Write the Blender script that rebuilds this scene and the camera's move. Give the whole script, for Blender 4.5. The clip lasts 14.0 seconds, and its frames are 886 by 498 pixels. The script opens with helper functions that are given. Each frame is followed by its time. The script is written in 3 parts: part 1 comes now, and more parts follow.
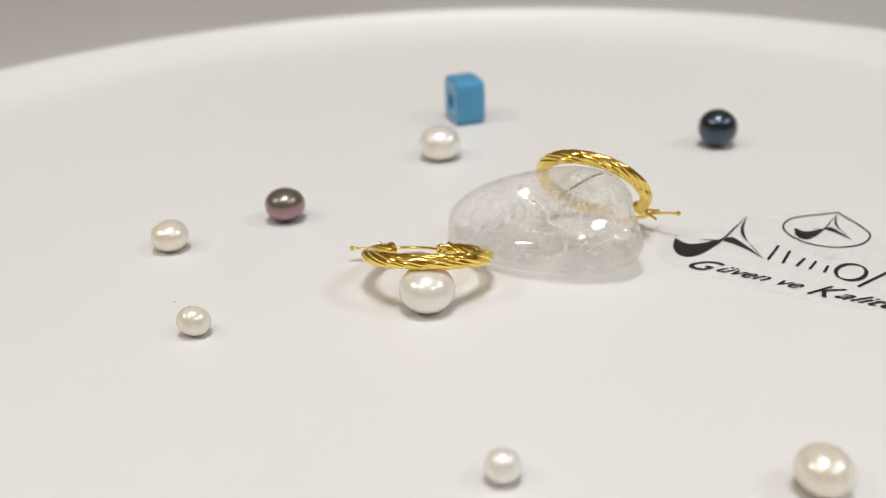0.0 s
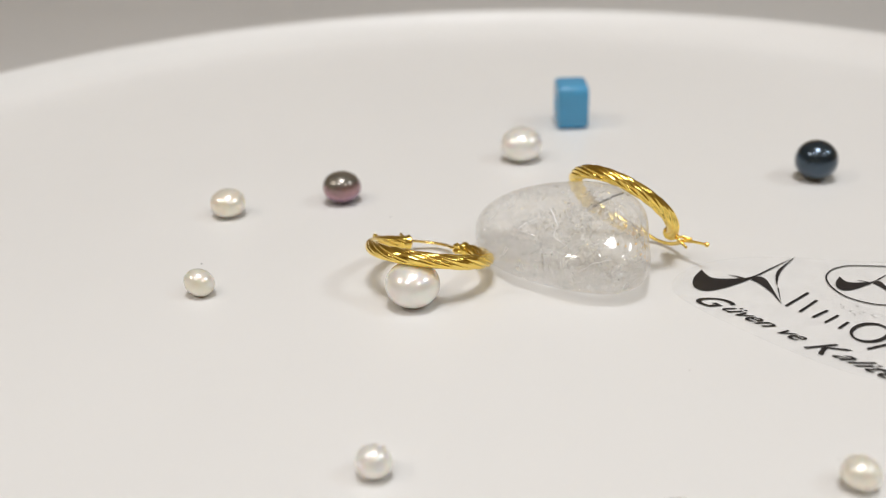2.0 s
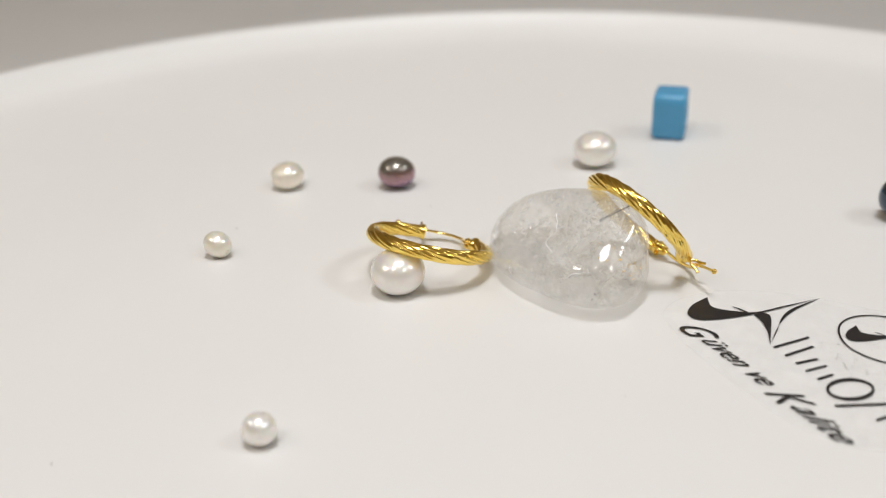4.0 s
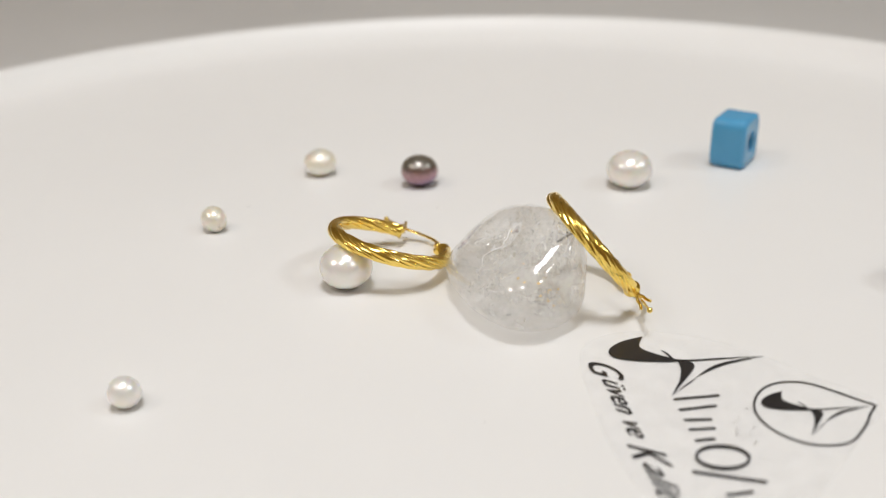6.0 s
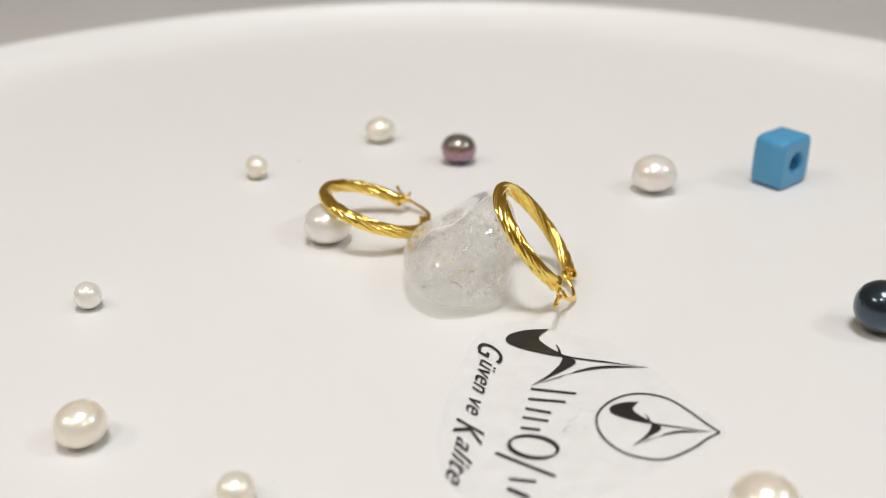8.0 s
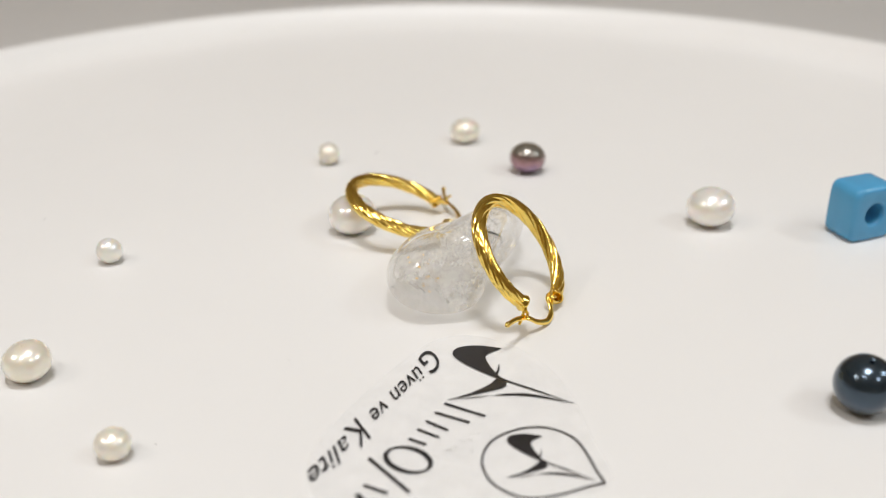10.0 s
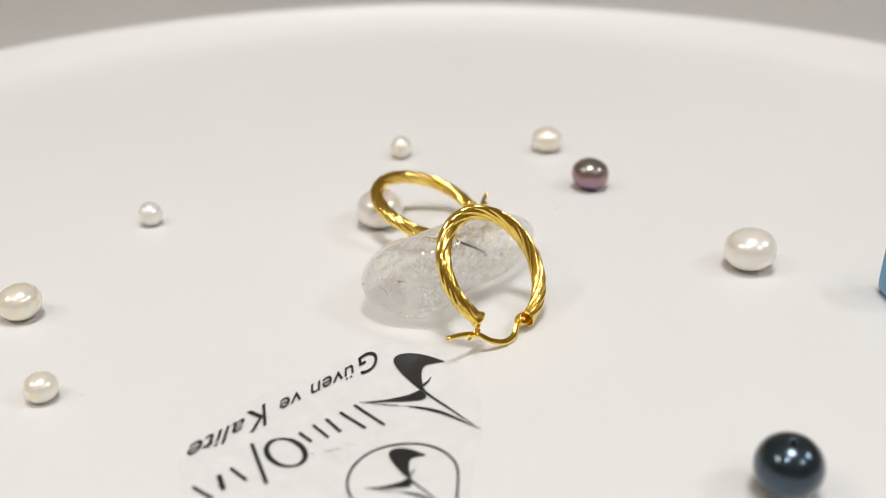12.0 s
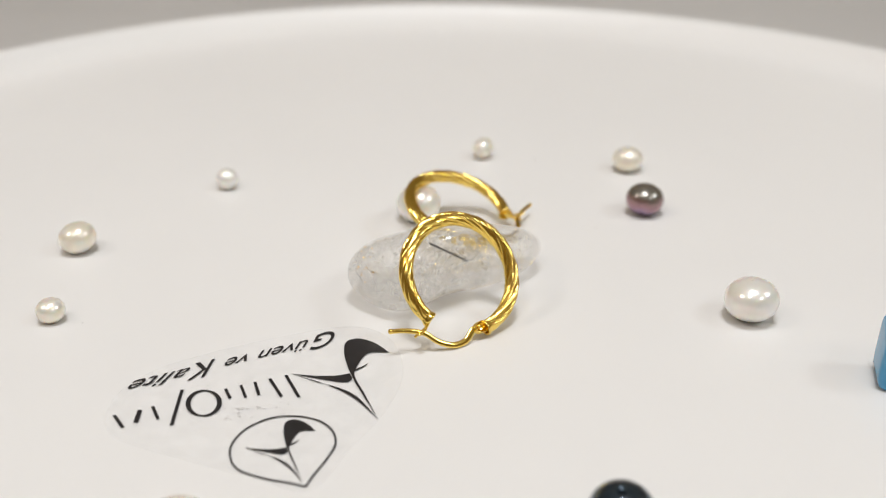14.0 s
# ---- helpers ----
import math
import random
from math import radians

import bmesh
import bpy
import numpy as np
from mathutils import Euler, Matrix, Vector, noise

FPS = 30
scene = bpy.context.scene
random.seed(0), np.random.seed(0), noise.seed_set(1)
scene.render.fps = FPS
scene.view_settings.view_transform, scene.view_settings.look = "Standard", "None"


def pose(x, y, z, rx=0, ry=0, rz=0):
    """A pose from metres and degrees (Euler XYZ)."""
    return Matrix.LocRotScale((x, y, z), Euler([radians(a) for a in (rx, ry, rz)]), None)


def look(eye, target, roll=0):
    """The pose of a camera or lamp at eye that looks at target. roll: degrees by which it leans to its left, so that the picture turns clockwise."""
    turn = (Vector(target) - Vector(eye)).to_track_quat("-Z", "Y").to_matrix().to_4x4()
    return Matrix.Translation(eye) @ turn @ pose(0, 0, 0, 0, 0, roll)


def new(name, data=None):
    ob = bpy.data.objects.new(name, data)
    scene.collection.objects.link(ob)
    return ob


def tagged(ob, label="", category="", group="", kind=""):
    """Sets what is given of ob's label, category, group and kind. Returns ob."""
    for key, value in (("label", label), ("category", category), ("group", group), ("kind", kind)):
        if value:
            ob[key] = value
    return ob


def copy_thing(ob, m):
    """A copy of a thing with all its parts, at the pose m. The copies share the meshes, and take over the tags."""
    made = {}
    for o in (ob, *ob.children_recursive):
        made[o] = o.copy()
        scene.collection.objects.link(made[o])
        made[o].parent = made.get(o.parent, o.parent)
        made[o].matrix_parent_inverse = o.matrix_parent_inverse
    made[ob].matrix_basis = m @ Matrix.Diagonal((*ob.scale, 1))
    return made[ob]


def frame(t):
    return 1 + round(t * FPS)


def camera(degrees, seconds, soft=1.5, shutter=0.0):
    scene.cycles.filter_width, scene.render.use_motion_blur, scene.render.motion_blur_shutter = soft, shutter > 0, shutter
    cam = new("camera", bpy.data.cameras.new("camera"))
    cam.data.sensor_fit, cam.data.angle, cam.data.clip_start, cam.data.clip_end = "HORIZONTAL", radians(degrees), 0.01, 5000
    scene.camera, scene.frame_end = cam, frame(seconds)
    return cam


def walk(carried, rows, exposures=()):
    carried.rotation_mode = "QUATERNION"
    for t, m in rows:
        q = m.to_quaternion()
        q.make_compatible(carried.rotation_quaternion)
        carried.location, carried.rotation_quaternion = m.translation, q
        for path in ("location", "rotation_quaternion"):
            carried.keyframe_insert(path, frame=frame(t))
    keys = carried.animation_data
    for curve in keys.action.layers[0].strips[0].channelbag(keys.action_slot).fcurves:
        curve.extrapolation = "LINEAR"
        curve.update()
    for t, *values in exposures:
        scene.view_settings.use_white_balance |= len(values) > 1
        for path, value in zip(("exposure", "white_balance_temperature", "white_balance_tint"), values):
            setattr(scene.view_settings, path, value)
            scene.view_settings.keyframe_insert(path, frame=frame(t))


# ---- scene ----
MM = 0.001
FOV, SPIN = 47.43, 8.7207          # lens across the width; the turntable's degrees a second, clockwise from above

# ---- camera: held by hand beside the turntable, its axis at the origin ----
cam = camera(FOV, 14.0, soft=1.1)
PATH = [
    (0.0, 21.07, -152.55, 75.80, 64.41, 1.94, 9.43),
    (0.5, 20.26, -152.51, 76.33, 64.32, 1.89, 9.42),
    (1.0, 19.41, -153.27, 76.96, 64.26, 1.83, 9.30),
    (1.5, 18.63, -153.17, 76.73, 64.38, 1.76, 9.28),
    (2.0, 18.24, -153.23, 77.20, 64.30, 1.74, 9.28),
    (2.5, 17.31, -153.57, 77.85, 64.14, 1.75, 9.06),
    (5.0, 14.78, -150.54, 74.21, 64.83, 1.54, 8.26),
    (5.5, 17.80, -149.73, 75.19, 64.74, 1.44, 8.01),
    (6.0, 19.06, -149.01, 75.16, 64.77, 1.45, 7.82),
    (6.5, 20.95, -149.18, 74.72, 64.76, 0.85, 7.66),
    (7.0, 22.62, -149.70, 75.21, 64.64, 0.81, 7.61),
    (7.5, 24.43, -152.55, 75.79, 64.15, 0.48, 7.73),
    (8.0, 25.54, -159.55, 79.29, 63.67, 0.38, 8.38),
    (10.5, 22.06, -159.15, 79.99, 63.71, 0.25, 8.47),
    (11.0, 20.86, -158.27, 80.36, 63.53, 0.09, 8.20),
    (11.5, 20.46, -157.64, 80.46, 63.51, 0.10, 8.19),
    (12.0, 20.27, -157.17, 80.55, 63.47, 0.10, 8.23),
    (12.5, 20.97, -159.76, 83.03, 63.37, -0.24, 8.49),
    (13.0, 21.56, -162.98, 85.22, 63.23, -0.30, 9.23),
    (13.5, 21.87, -163.26, 85.72, 63.15, -0.30, 9.48),
    (14.0, 21.55, -162.19, 86.25, 62.75, -0.43, 9.47),
]
walk(cam, [(t, pose(x * MM, y * MM, z * MM, rx, ry, rz)) for t, x, y, z, rx, ry, rz in PATH],
     [(0.0, 0.0), (2.5, -0.03), (5.0, 0.0), (6.0, 0.02), (8.0, 0.06), (10.5, 0.075), (12.0, 0.08), (14.0, 0.03)])
cam.data.dof.use_dof, cam.data.dof.focus_distance, cam.data.dof.aperture_fstop = True, 0.156, 15.0

# ---- world and lamps: ceiling spots in an added, unseen room ----
scene.view_settings.exposure = 0.0
world = bpy.data.worlds.new("room_air")
scene.world = world
world.use_nodes = True
world.node_tree.nodes["Background"].inputs[0].default_value = (1.0, 0.97, 0.93, 1)
world.node_tree.nodes["Background"].inputs[1].default_value = 0.15
TABLE_Z = -0.075
CEILING_Z = 1.55


def ceiling_lamp(x, y, watts, colour, size=0.16):
    data = bpy.data.lights.new("spot_light", "AREA")
    data.shape, data.size, data.energy, data.color = "DISK", size, watts, colour
    ob = new("spot_light", data)
    ob.matrix_world = look((x, y, CEILING_Z - 0.03), (x * 0.2, y * 0.2, 0))
    return ob


WARM, COOL, NEUTRAL = (1.0, 0.93, 0.85), (0.86, 0.945, 1.0), (0.955, 0.967, 1.0)
LAMPS = [(0.05, -0.15, 11.9, NEUTRAL, 0.42), (-1.25, -0.55, 8.6, WARM, 0.45), (1.45, 0.05, 10.0, COOL, 0.45), (1.0, -0.85, 3.5, NEUTRAL, 0.25), (-0.35, -0.75, 3.5, NEUTRAL, 0.18)]
for lx, ly, watts, tint, size in LAMPS:
    ceiling_lamp(lx, ly, watts, tint, size)


# ---- materials ----
def material(name):
    mat = bpy.data.materials.new(name)
    mat.use_nodes = True
    nt = mat.node_tree
    return mat, nt, nt.nodes["Principled BSDF"]


def add(nt, kind, **values):
    node = nt.nodes.new(kind)
    for key, value in values.items():
        node.inputs[key.replace("_", " ")].default_value = value
    return node


def noise_node(nt, scale, detail=4.0, rough=0.55):
    tc = nt.nodes.new("ShaderNodeTexCoord")
    n = add(nt, "ShaderNodeTexNoise", Scale=scale, Detail=detail, Roughness=rough)
    nt.links.new(tc.outputs["Object"], n.inputs["Vector"])
    return n


def ramp(nt, source, stops):
    r = nt.nodes.new("ShaderNodeValToRGB")
    while len(r.color_ramp.elements) < len(stops):
        r.color_ramp.elements.new(0.5)
    for e, (at, col) in zip(r.color_ramp.elements, stops):
        e.position, e.color = at, (*col, 1)
    nt.links.new(source, r.inputs["Fac"])
    return r


def bump(nt, bsdf, source, strength, distance):
    b = add(nt, "ShaderNodeBump", Strength=strength, Distance=distance)
    nt.links.new(source, b.inputs["Height"])
    nt.links.new(b.outputs["Normal"], bsdf.inputs["Normal"])


def lacquer():
    mat, nt, b = material("white_lacquer")
    n = noise_node(nt, 9.0)
    r = ramp(nt, n.outputs["Fac"], [(0.3, (0.80, 0.785, 0.765)), (0.7, (0.825, 0.81, 0.79))])
    nt.links.new(r.outputs["Color"], b.inputs["Base Color"])
    fine = noise_node(nt, 140.0, 3.0)
    rr = ramp(nt, fine.outputs["Fac"], [(0.3, (0.36, 0.36, 0.36)), (0.7, (0.44, 0.44, 0.44))])
    nt.links.new(rr.outputs["Color"], b.inputs["Roughness"])
    bump(nt, b, fine.outputs["Fac"], 0.04, 0.0002)
    b.inputs["Specular IOR Level"].default_value = 0.35
    return mat


def plain(name, colour, rough, scale=6.0, spread=0.06, metal=0.0, bumpy=0.0):
    mat, nt, b = material(name)
    n = noise_node(nt, scale)
    lo, hi = [tuple(max(0, c * k) for c in colour) for k in (1 - spread, 1 + spread)]
    r = ramp(nt, n.outputs["Fac"], [(0.3, lo), (0.7, hi)])
    nt.links.new(r.outputs["Color"], b.inputs["Base Color"])
    b.inputs["Roughness"].default_value = rough
    b.inputs["Metallic"].default_value = metal
    if bumpy:
        bump(nt, b, n.outputs["Fac"], bumpy, 0.0005)
    return mat


def gold_metal():
    mat, nt, b = material("polished_gold")
    n = noise_node(nt, 900.0, 3.0)
    r = ramp(nt, n.outputs["Fac"], [(0.3, (0.96, 0.68, 0.145)), (0.7, (1.0, 0.76, 0.21))])
    nt.links.new(r.outputs["Color"], b.inputs["Base Color"])
    rr = ramp(nt, n.outputs["Fac"], [(0.3, (0.09,) * 3), (0.7, (0.16,) * 3)])
    nt.links.new(rr.outputs["Color"], b.inputs["Roughness"])
    b.inputs["Metallic"].default_value = 1.0
    bump(nt, b, n.outputs["Fac"], 0.05, 0.00005)
    return mat


def nacre(name, lo, hi, rough=0.26, metal=0.0, film=0.0, coat=0.5, ior=1.85, deep=0.25):
    mat, nt, b = material(name)
    n = noise_node(nt, 260.0, 3.0)
    r = ramp(nt, n.outputs["Fac"], [(0.3, lo), (0.7, hi)])
    nt.links.new(r.outputs["Color"], b.inputs["Base Color"])
    b.inputs["Roughness"].default_value = rough
    b.inputs["Metallic"].default_value = metal
    b.inputs["IOR"].default_value = ior
    b.inputs["Coat Weight"].default_value = coat
    b.inputs["Coat Roughness"].default_value = 0.2
    b.inputs["Subsurface Weight"].default_value = deep
    b.inputs["Subsurface Radius"].default_value = (1.0, 0.8, 0.6)
    b.inputs["Subsurface Scale"].default_value = 0.003
    b.inputs["Thin Film Thickness"].default_value = film
    b.inputs["Thin Film IOR"].default_value = 1.6
    fine = noise_node(nt, 600.0, 3.0)
    bump(nt, b, fine.outputs["Fac"], 0.10, 0.00012)
    return mat


def plum_nacre():
    """Dark nacre; its sheen is painted in by height, from grey-green through rose to violet."""
    mat = nacre("plum_nacre", (0.3, 0.25, 0.25), (0.4, 0.3, 0.3), 0.24, 0.65, 0.0, 0.4, 1.7, 0.0)
    nt = mat.node_tree
    b = nt.nodes["Principled BSDF"]
    tc = nt.nodes.new("ShaderNodeTexCoord")
    split = nt.nodes.new("ShaderNodeSeparateXYZ")
    nt.links.new(tc.outputs["Generated"], split.inputs[0])
    n = noise_node(nt, 380.0, 3.0)
    mixed = nt.nodes.new("ShaderNodeMath")
    mixed.operation = "MULTIPLY_ADD"
    mixed.inputs[1].default_value = 0.5
    nt.links.new(n.outputs["Fac"], mixed.inputs[0])
    nt.links.new(split.outputs["Z"], mixed.inputs[2])
    # painted sheen: dark violet below, rose between, grey-green on top
    r = ramp(nt, mixed.outputs[0], [(0.2, (0.14, 0.10, 0.14)), (0.42, (0.27, 0.19, 0.32)), (0.64, (0.38, 0.21, 0.24)), (0.90, (0.31, 0.21, 0.20)), (1.0, (0.26, 0.24, 0.21))])
    nt.links.new(r.outputs["Color"], b.inputs["Base Color"])
    return mat


def quartz():
    """Clear stone with a faint milkiness under a polished skin."""
    mat, nt, b = material("clouded_quartz")
    nt.nodes.remove(b)
    bent = add(nt, "ShaderNodeBsdfGlass", Color=(1, 1, 1, 1), Roughness=0.0, IOR=1.48)
    see = nt.nodes.new("ShaderNodeBsdfTransparent")
    gloss = add(nt, "ShaderNodeBsdfGlossy", Color=(1, 1, 1, 1), Roughness=0.012)
    through_milk = add(nt, "ShaderNodeBsdfTranslucent", Color=(0.995, 0.985, 0.955, 1))
    white_milk = add(nt, "ShaderNodeBsdfDiffuse", Color=(0.995, 0.985, 0.955, 1))
    cloud = noise_node(nt, 140.0, 7.0, 0.68)
    fac = ramp(nt, cloud.outputs["Fac"], [(0.40, (0.09,) * 3), (0.66, (0.36,) * 3)])
    edge = add(nt, "ShaderNodeLayerWeight", Blend=0.5)
    steep = nt.nodes.new("ShaderNodeMath")
    steep.operation = "POWER"
    steep.inputs[1].default_value = 4.0
    sheen = nt.nodes.new("ShaderNodeMath")
    sheen.operation = "MULTIPLY_ADD"
    sheen.inputs[1].default_value, sheen.inputs[2].default_value = 0.6, 0.05
    nt.links.new(edge.outputs["Facing"], steep.inputs[0])
    nt.links.new(steep.outputs[0], sheen.inputs[0])
    fine = noise_node(nt, 160.0, 2.0)
    rough = add(nt, "ShaderNodeBump", Strength=0.06, Distance=0.0003)
    nt.links.new(fine.outputs["Fac"], rough.inputs["Height"])
    for node in (bent, gloss):
        nt.links.new(rough.outputs["Normal"], node.inputs["Normal"])

    def blend(fac_from, a, c):
        m = nt.nodes.new("ShaderNodeMixShader")
        if isinstance(fac_from, float):
            m.inputs[0].default_value = fac_from
        else:
            nt.links.new(fac_from, m.inputs[0])
        nt.links.new(a.outputs[0], m.inputs[1])
        nt.links.new(c.outputs[0], m.inputs[2])
        return m

    clear = blend(0.83, bent, see)
    milk = blend(0.5, through_milk, white_milk)
    body = blend(fac.outputs["Color"], clear, milk)
    skin = blend(sheen.outputs[0], body, gloss)
    nt.links.new(skin.outputs[0], nt.nodes["Material Output"].inputs["Surface"])
    return mat


def veil_sheet(name, lo, hi):
    """A healed fracture inside the stone: patchy white film with clear gaps."""
    mat, nt, b = material(name)
    nt.nodes.remove(b)
    glow = add(nt, "ShaderNodeBsdfTranslucent", Color=(0.98, 0.975, 0.955, 1))
    white = add(nt, "ShaderNodeBsdfDiffuse", Color=(0.98, 0.975, 0.955, 1))
    both = nt.nodes.new("ShaderNodeMixShader")
    both.inputs[0].default_value = 0.5
    nt.links.new(glow.outputs[0], both.inputs[1])
    nt.links.new(white.outputs[0], both.inputs[2])
    n = noise_node(nt, 420.0, 7.0, 0.72)
    r = ramp(nt, n.outputs["Fac"], [lo, hi])
    see, mix = nt.nodes.new("ShaderNodeBsdfTransparent"), nt.nodes.new("ShaderNodeMixShader")
    nt.links.new(r.outputs["Color"], mix.inputs["Fac"])
    nt.links.new(see.outputs["BSDF"], mix.inputs[1])
    nt.links.new(both.outputs[0], mix.inputs[2])
    nt.links.new(mix.outputs["Shader"], nt.nodes["Material Output"].inputs["Surface"])
    return mat


def clear_film():
    mat, nt, b = material("clear_film")
    b.inputs["Base Color"].default_value = (0.93, 0.93, 0.93, 1)
    b.inputs["Roughness"].default_value = 0.15
    see = nt.nodes.new("ShaderNodeBsdfTransparent")
    mix = nt.nodes.new("ShaderNodeMixShader")
    n = noise_node(nt, 240.0, 4.0)
    r = ramp(nt, n.outputs["Fac"], [(0.3, (0.03,) * 3), (0.75, (0.09,) * 3)])
    nt.links.new(r.outputs["Color"], mix.inputs["Fac"])
    nt.links.new(see.outputs["BSDF"], mix.inputs[1])
    nt.links.new(b.outputs["BSDF"], mix.inputs[2])
    nt.links.new(mix.outputs["Shader"], nt.nodes["Material Output"].inputs["Surface"])
    return mat


LACQUER = lacquer()
GOLD = gold_metal()
PEARL_WHITE = nacre("white_nacre", (0.88, 0.835, 0.785), (0.96, 0.93, 0.885), 0.25, 0.28, 0.0, 0.4, 1.8, 0.7)
PEARL_CREAM = nacre("cream_nacre", (0.87, 0.80, 0.69), (0.955, 0.90, 0.80), 0.25, 0.28, 0.0, 0.4, 1.8, 0.7)
PEARL_PLUM = plum_nacre()
PEARL_BLACK = nacre("blue_black_nacre", (0.022, 0.043, 0.068), (0.036, 0.068, 0.105), 0.16, 0.7, 0.0, 0.8, 1.6, 0.0)
QUARTZ = quartz()
VEIL = veil_sheet("fracture_veil", (0.50, (0.0,) * 3), (0.62, (0.6,) * 3))
FILM = clear_film()
INK = plain("black_ink", (0.022, 0.021, 0.023), 0.35, 300, 0.2)
BLUE = plain("blue_glazed_ceramic", (0.08, 0.34, 0.59), 0.2, 120, 0.05)
STONE_STAIN = plain("iron_stain", (0.66, 0.45, 0.18), 0.6, 900, 0.45)
NEEDLE_DARK = plain("dark_mineral", (0.06, 0.06, 0.065), 0.4, 900, 0.3)
FRACTURE = veil_sheet("white_glint_fracture", (0.25, (0.3,) * 3), (0.6, (0.8,) * 3))
CRACK = plain("white_crack", (0.92, 0.92, 0.92), 0.3, 900, 0.05)
TABLE = plain("grey_tabletop", (0.62, 0.605, 0.59), 0.5, 3, 0.05)
# colours of the added room, warmed so bounced light tints the shade
WALL = plain("warm_bounce_paint", (0.78, 0.66, 0.47), 0.8, 2, 0.05)
CEILING = plain("warm_bounce_ceiling", (0.86, 0.78, 0.63), 0.8, 2, 0.04)
GREY_PLASTIC = plain("grey_plastic", (0.35, 0.35, 0.35), 0.5, 20, 0.06)
BUBBLE = plain("trapped_air", (0.70, 0.68, 0.66), 0.3, 900, 0.2)
DUST = plain("dust_grain", (0.12, 0.10, 0.09), 0.8, 900, 0.3)


# ---- mesh helpers ----
def mesh_object(name, bm, mat, smooth=True):
    me = bpy.data.meshes.new(name)
    bm.normal_update()
    bm.to_mesh(me)
    bm.free()
    if smooth:
        me.polygons.foreach_set("use_smooth", [True] * len(me.polygons))
    me.materials.append(mat)
    return new(name, me)


def part(name, bm, mat, parent, label="", smooth=True):
    ob = mesh_object(name, bm, mat, smooth)
    ob.parent = parent
    if label:
        tagged(ob, label)
    return ob


def lathe(profile, steps, closed=False):
    """A mesh turned round z from (radius, height) pairs."""
    bm = bmesh.new()
    rings = []
    for r, z in profile:
        if r < 1e-9:
            rings.append([bm.verts.new((0, 0, z))])
        else:
            rings.append([bm.verts.new((r * math.cos(2 * math.pi * k / steps), r * math.sin(2 * math.pi * k / steps), z)) for k in range(steps)])
    pairs = list(zip(rings, rings[1:])) + ([(rings[-1], rings[0])] if closed else [])
    for a, b in pairs:
        for k in range(steps):
            m = (k + 1) % steps
            quad = [a[k % len(a)], a[m % len(a)], b[m % len(b)], b[k % len(b)]]
            face = [v for i, v in enumerate(quad) if v not in quad[:i]]
            if len(face) > 2:
                bm.faces.new(face)
    bmesh.ops.recalc_face_normals(bm, faces=bm.faces)
    return bm


def spline(points, steps=8, closed=True):
    """A smooth curve through points (Catmull-Rom)."""
    pts = [Vector(p) for p in points]
    n, out = len(pts), []
    for i in range(n if closed else n - 1):
        a, b, c, d = [pts[(i + k) % n] if closed else pts[min(max(i + k, 0), n - 1)] for k in (-1, 0, 1, 2)]
        for s in range(steps):
            t = s / steps
            out.append(0.5 * (2 * b + (c - a) * t + (2 * a - 5 * b + 4 * c - d) * t * t + (3 * b - a - 3 * c + d) * t ** 3))
    if not closed:
        out.append(pts[-1])
    return out


def tube(path, radius, sides=14, flat=1.0, up=(0, 0, 1), radii=None):
    """A swept round or flattened bar with rounded ends; up is the flattened side's normal."""
    bm = bmesh.new()
    pts = [Vector(p) for p in path]
    rings = []
    for i, p in enumerate(pts):
        along = (pts[min(i + 1, len(pts) - 1)] - pts[max(i - 1, 0)]).normalized()
        side = along.cross(Vector(up)).normalized()
        top = side.cross(along)
        r = radii[i] if radii else radius
        rings.append([bm.verts.new(p + r * (math.cos(a) * side + flat * math.sin(a) * top)) for a in [2 * math.pi * k / sides for k in range(sides)]])
    for a, b in zip(rings, rings[1:]):
        for k in range(sides):
            bm.faces.new((a[k], a[(k + 1) % sides], b[(k + 1) % sides], b[k]))
    for ring, end, toward in ((rings[0], pts[0], pts[0] - pts[1]), (rings[-1], pts[-1], pts[-1] - pts[-2])):
        tip = bm.verts.new(end + toward.normalized() * radius * 0.5)
        for k in range(sides):
            bm.faces.new((ring[k], ring[(k + 1) % sides], tip))
    bmesh.ops.recalc_face_normals(bm, faces=bm.faces)
    return bm


def slab(outline, z0, z1):
    """A flat plate with the outline given as (x, y) in turn."""
    bm = bmesh.new()
    low = [bm.verts.new((p[0], p[1], z0)) for p in outline]
    high = [bm.verts.new((p[0], p[1], z1)) for p in outline]
    n = len(outline)
    for k in range(n):
        bm.faces.new((low[k], low[(k + 1) % n], high[(k + 1) % n], high[k]))
    caps = [bm.faces.new(high), bm.faces.new(low[::-1])]
    bm.normal_update()
    bmesh.ops.triangulate(bm, faces=caps)
    bmesh.ops.recalc_face_normals(bm, faces=bm.faces)
    return bm


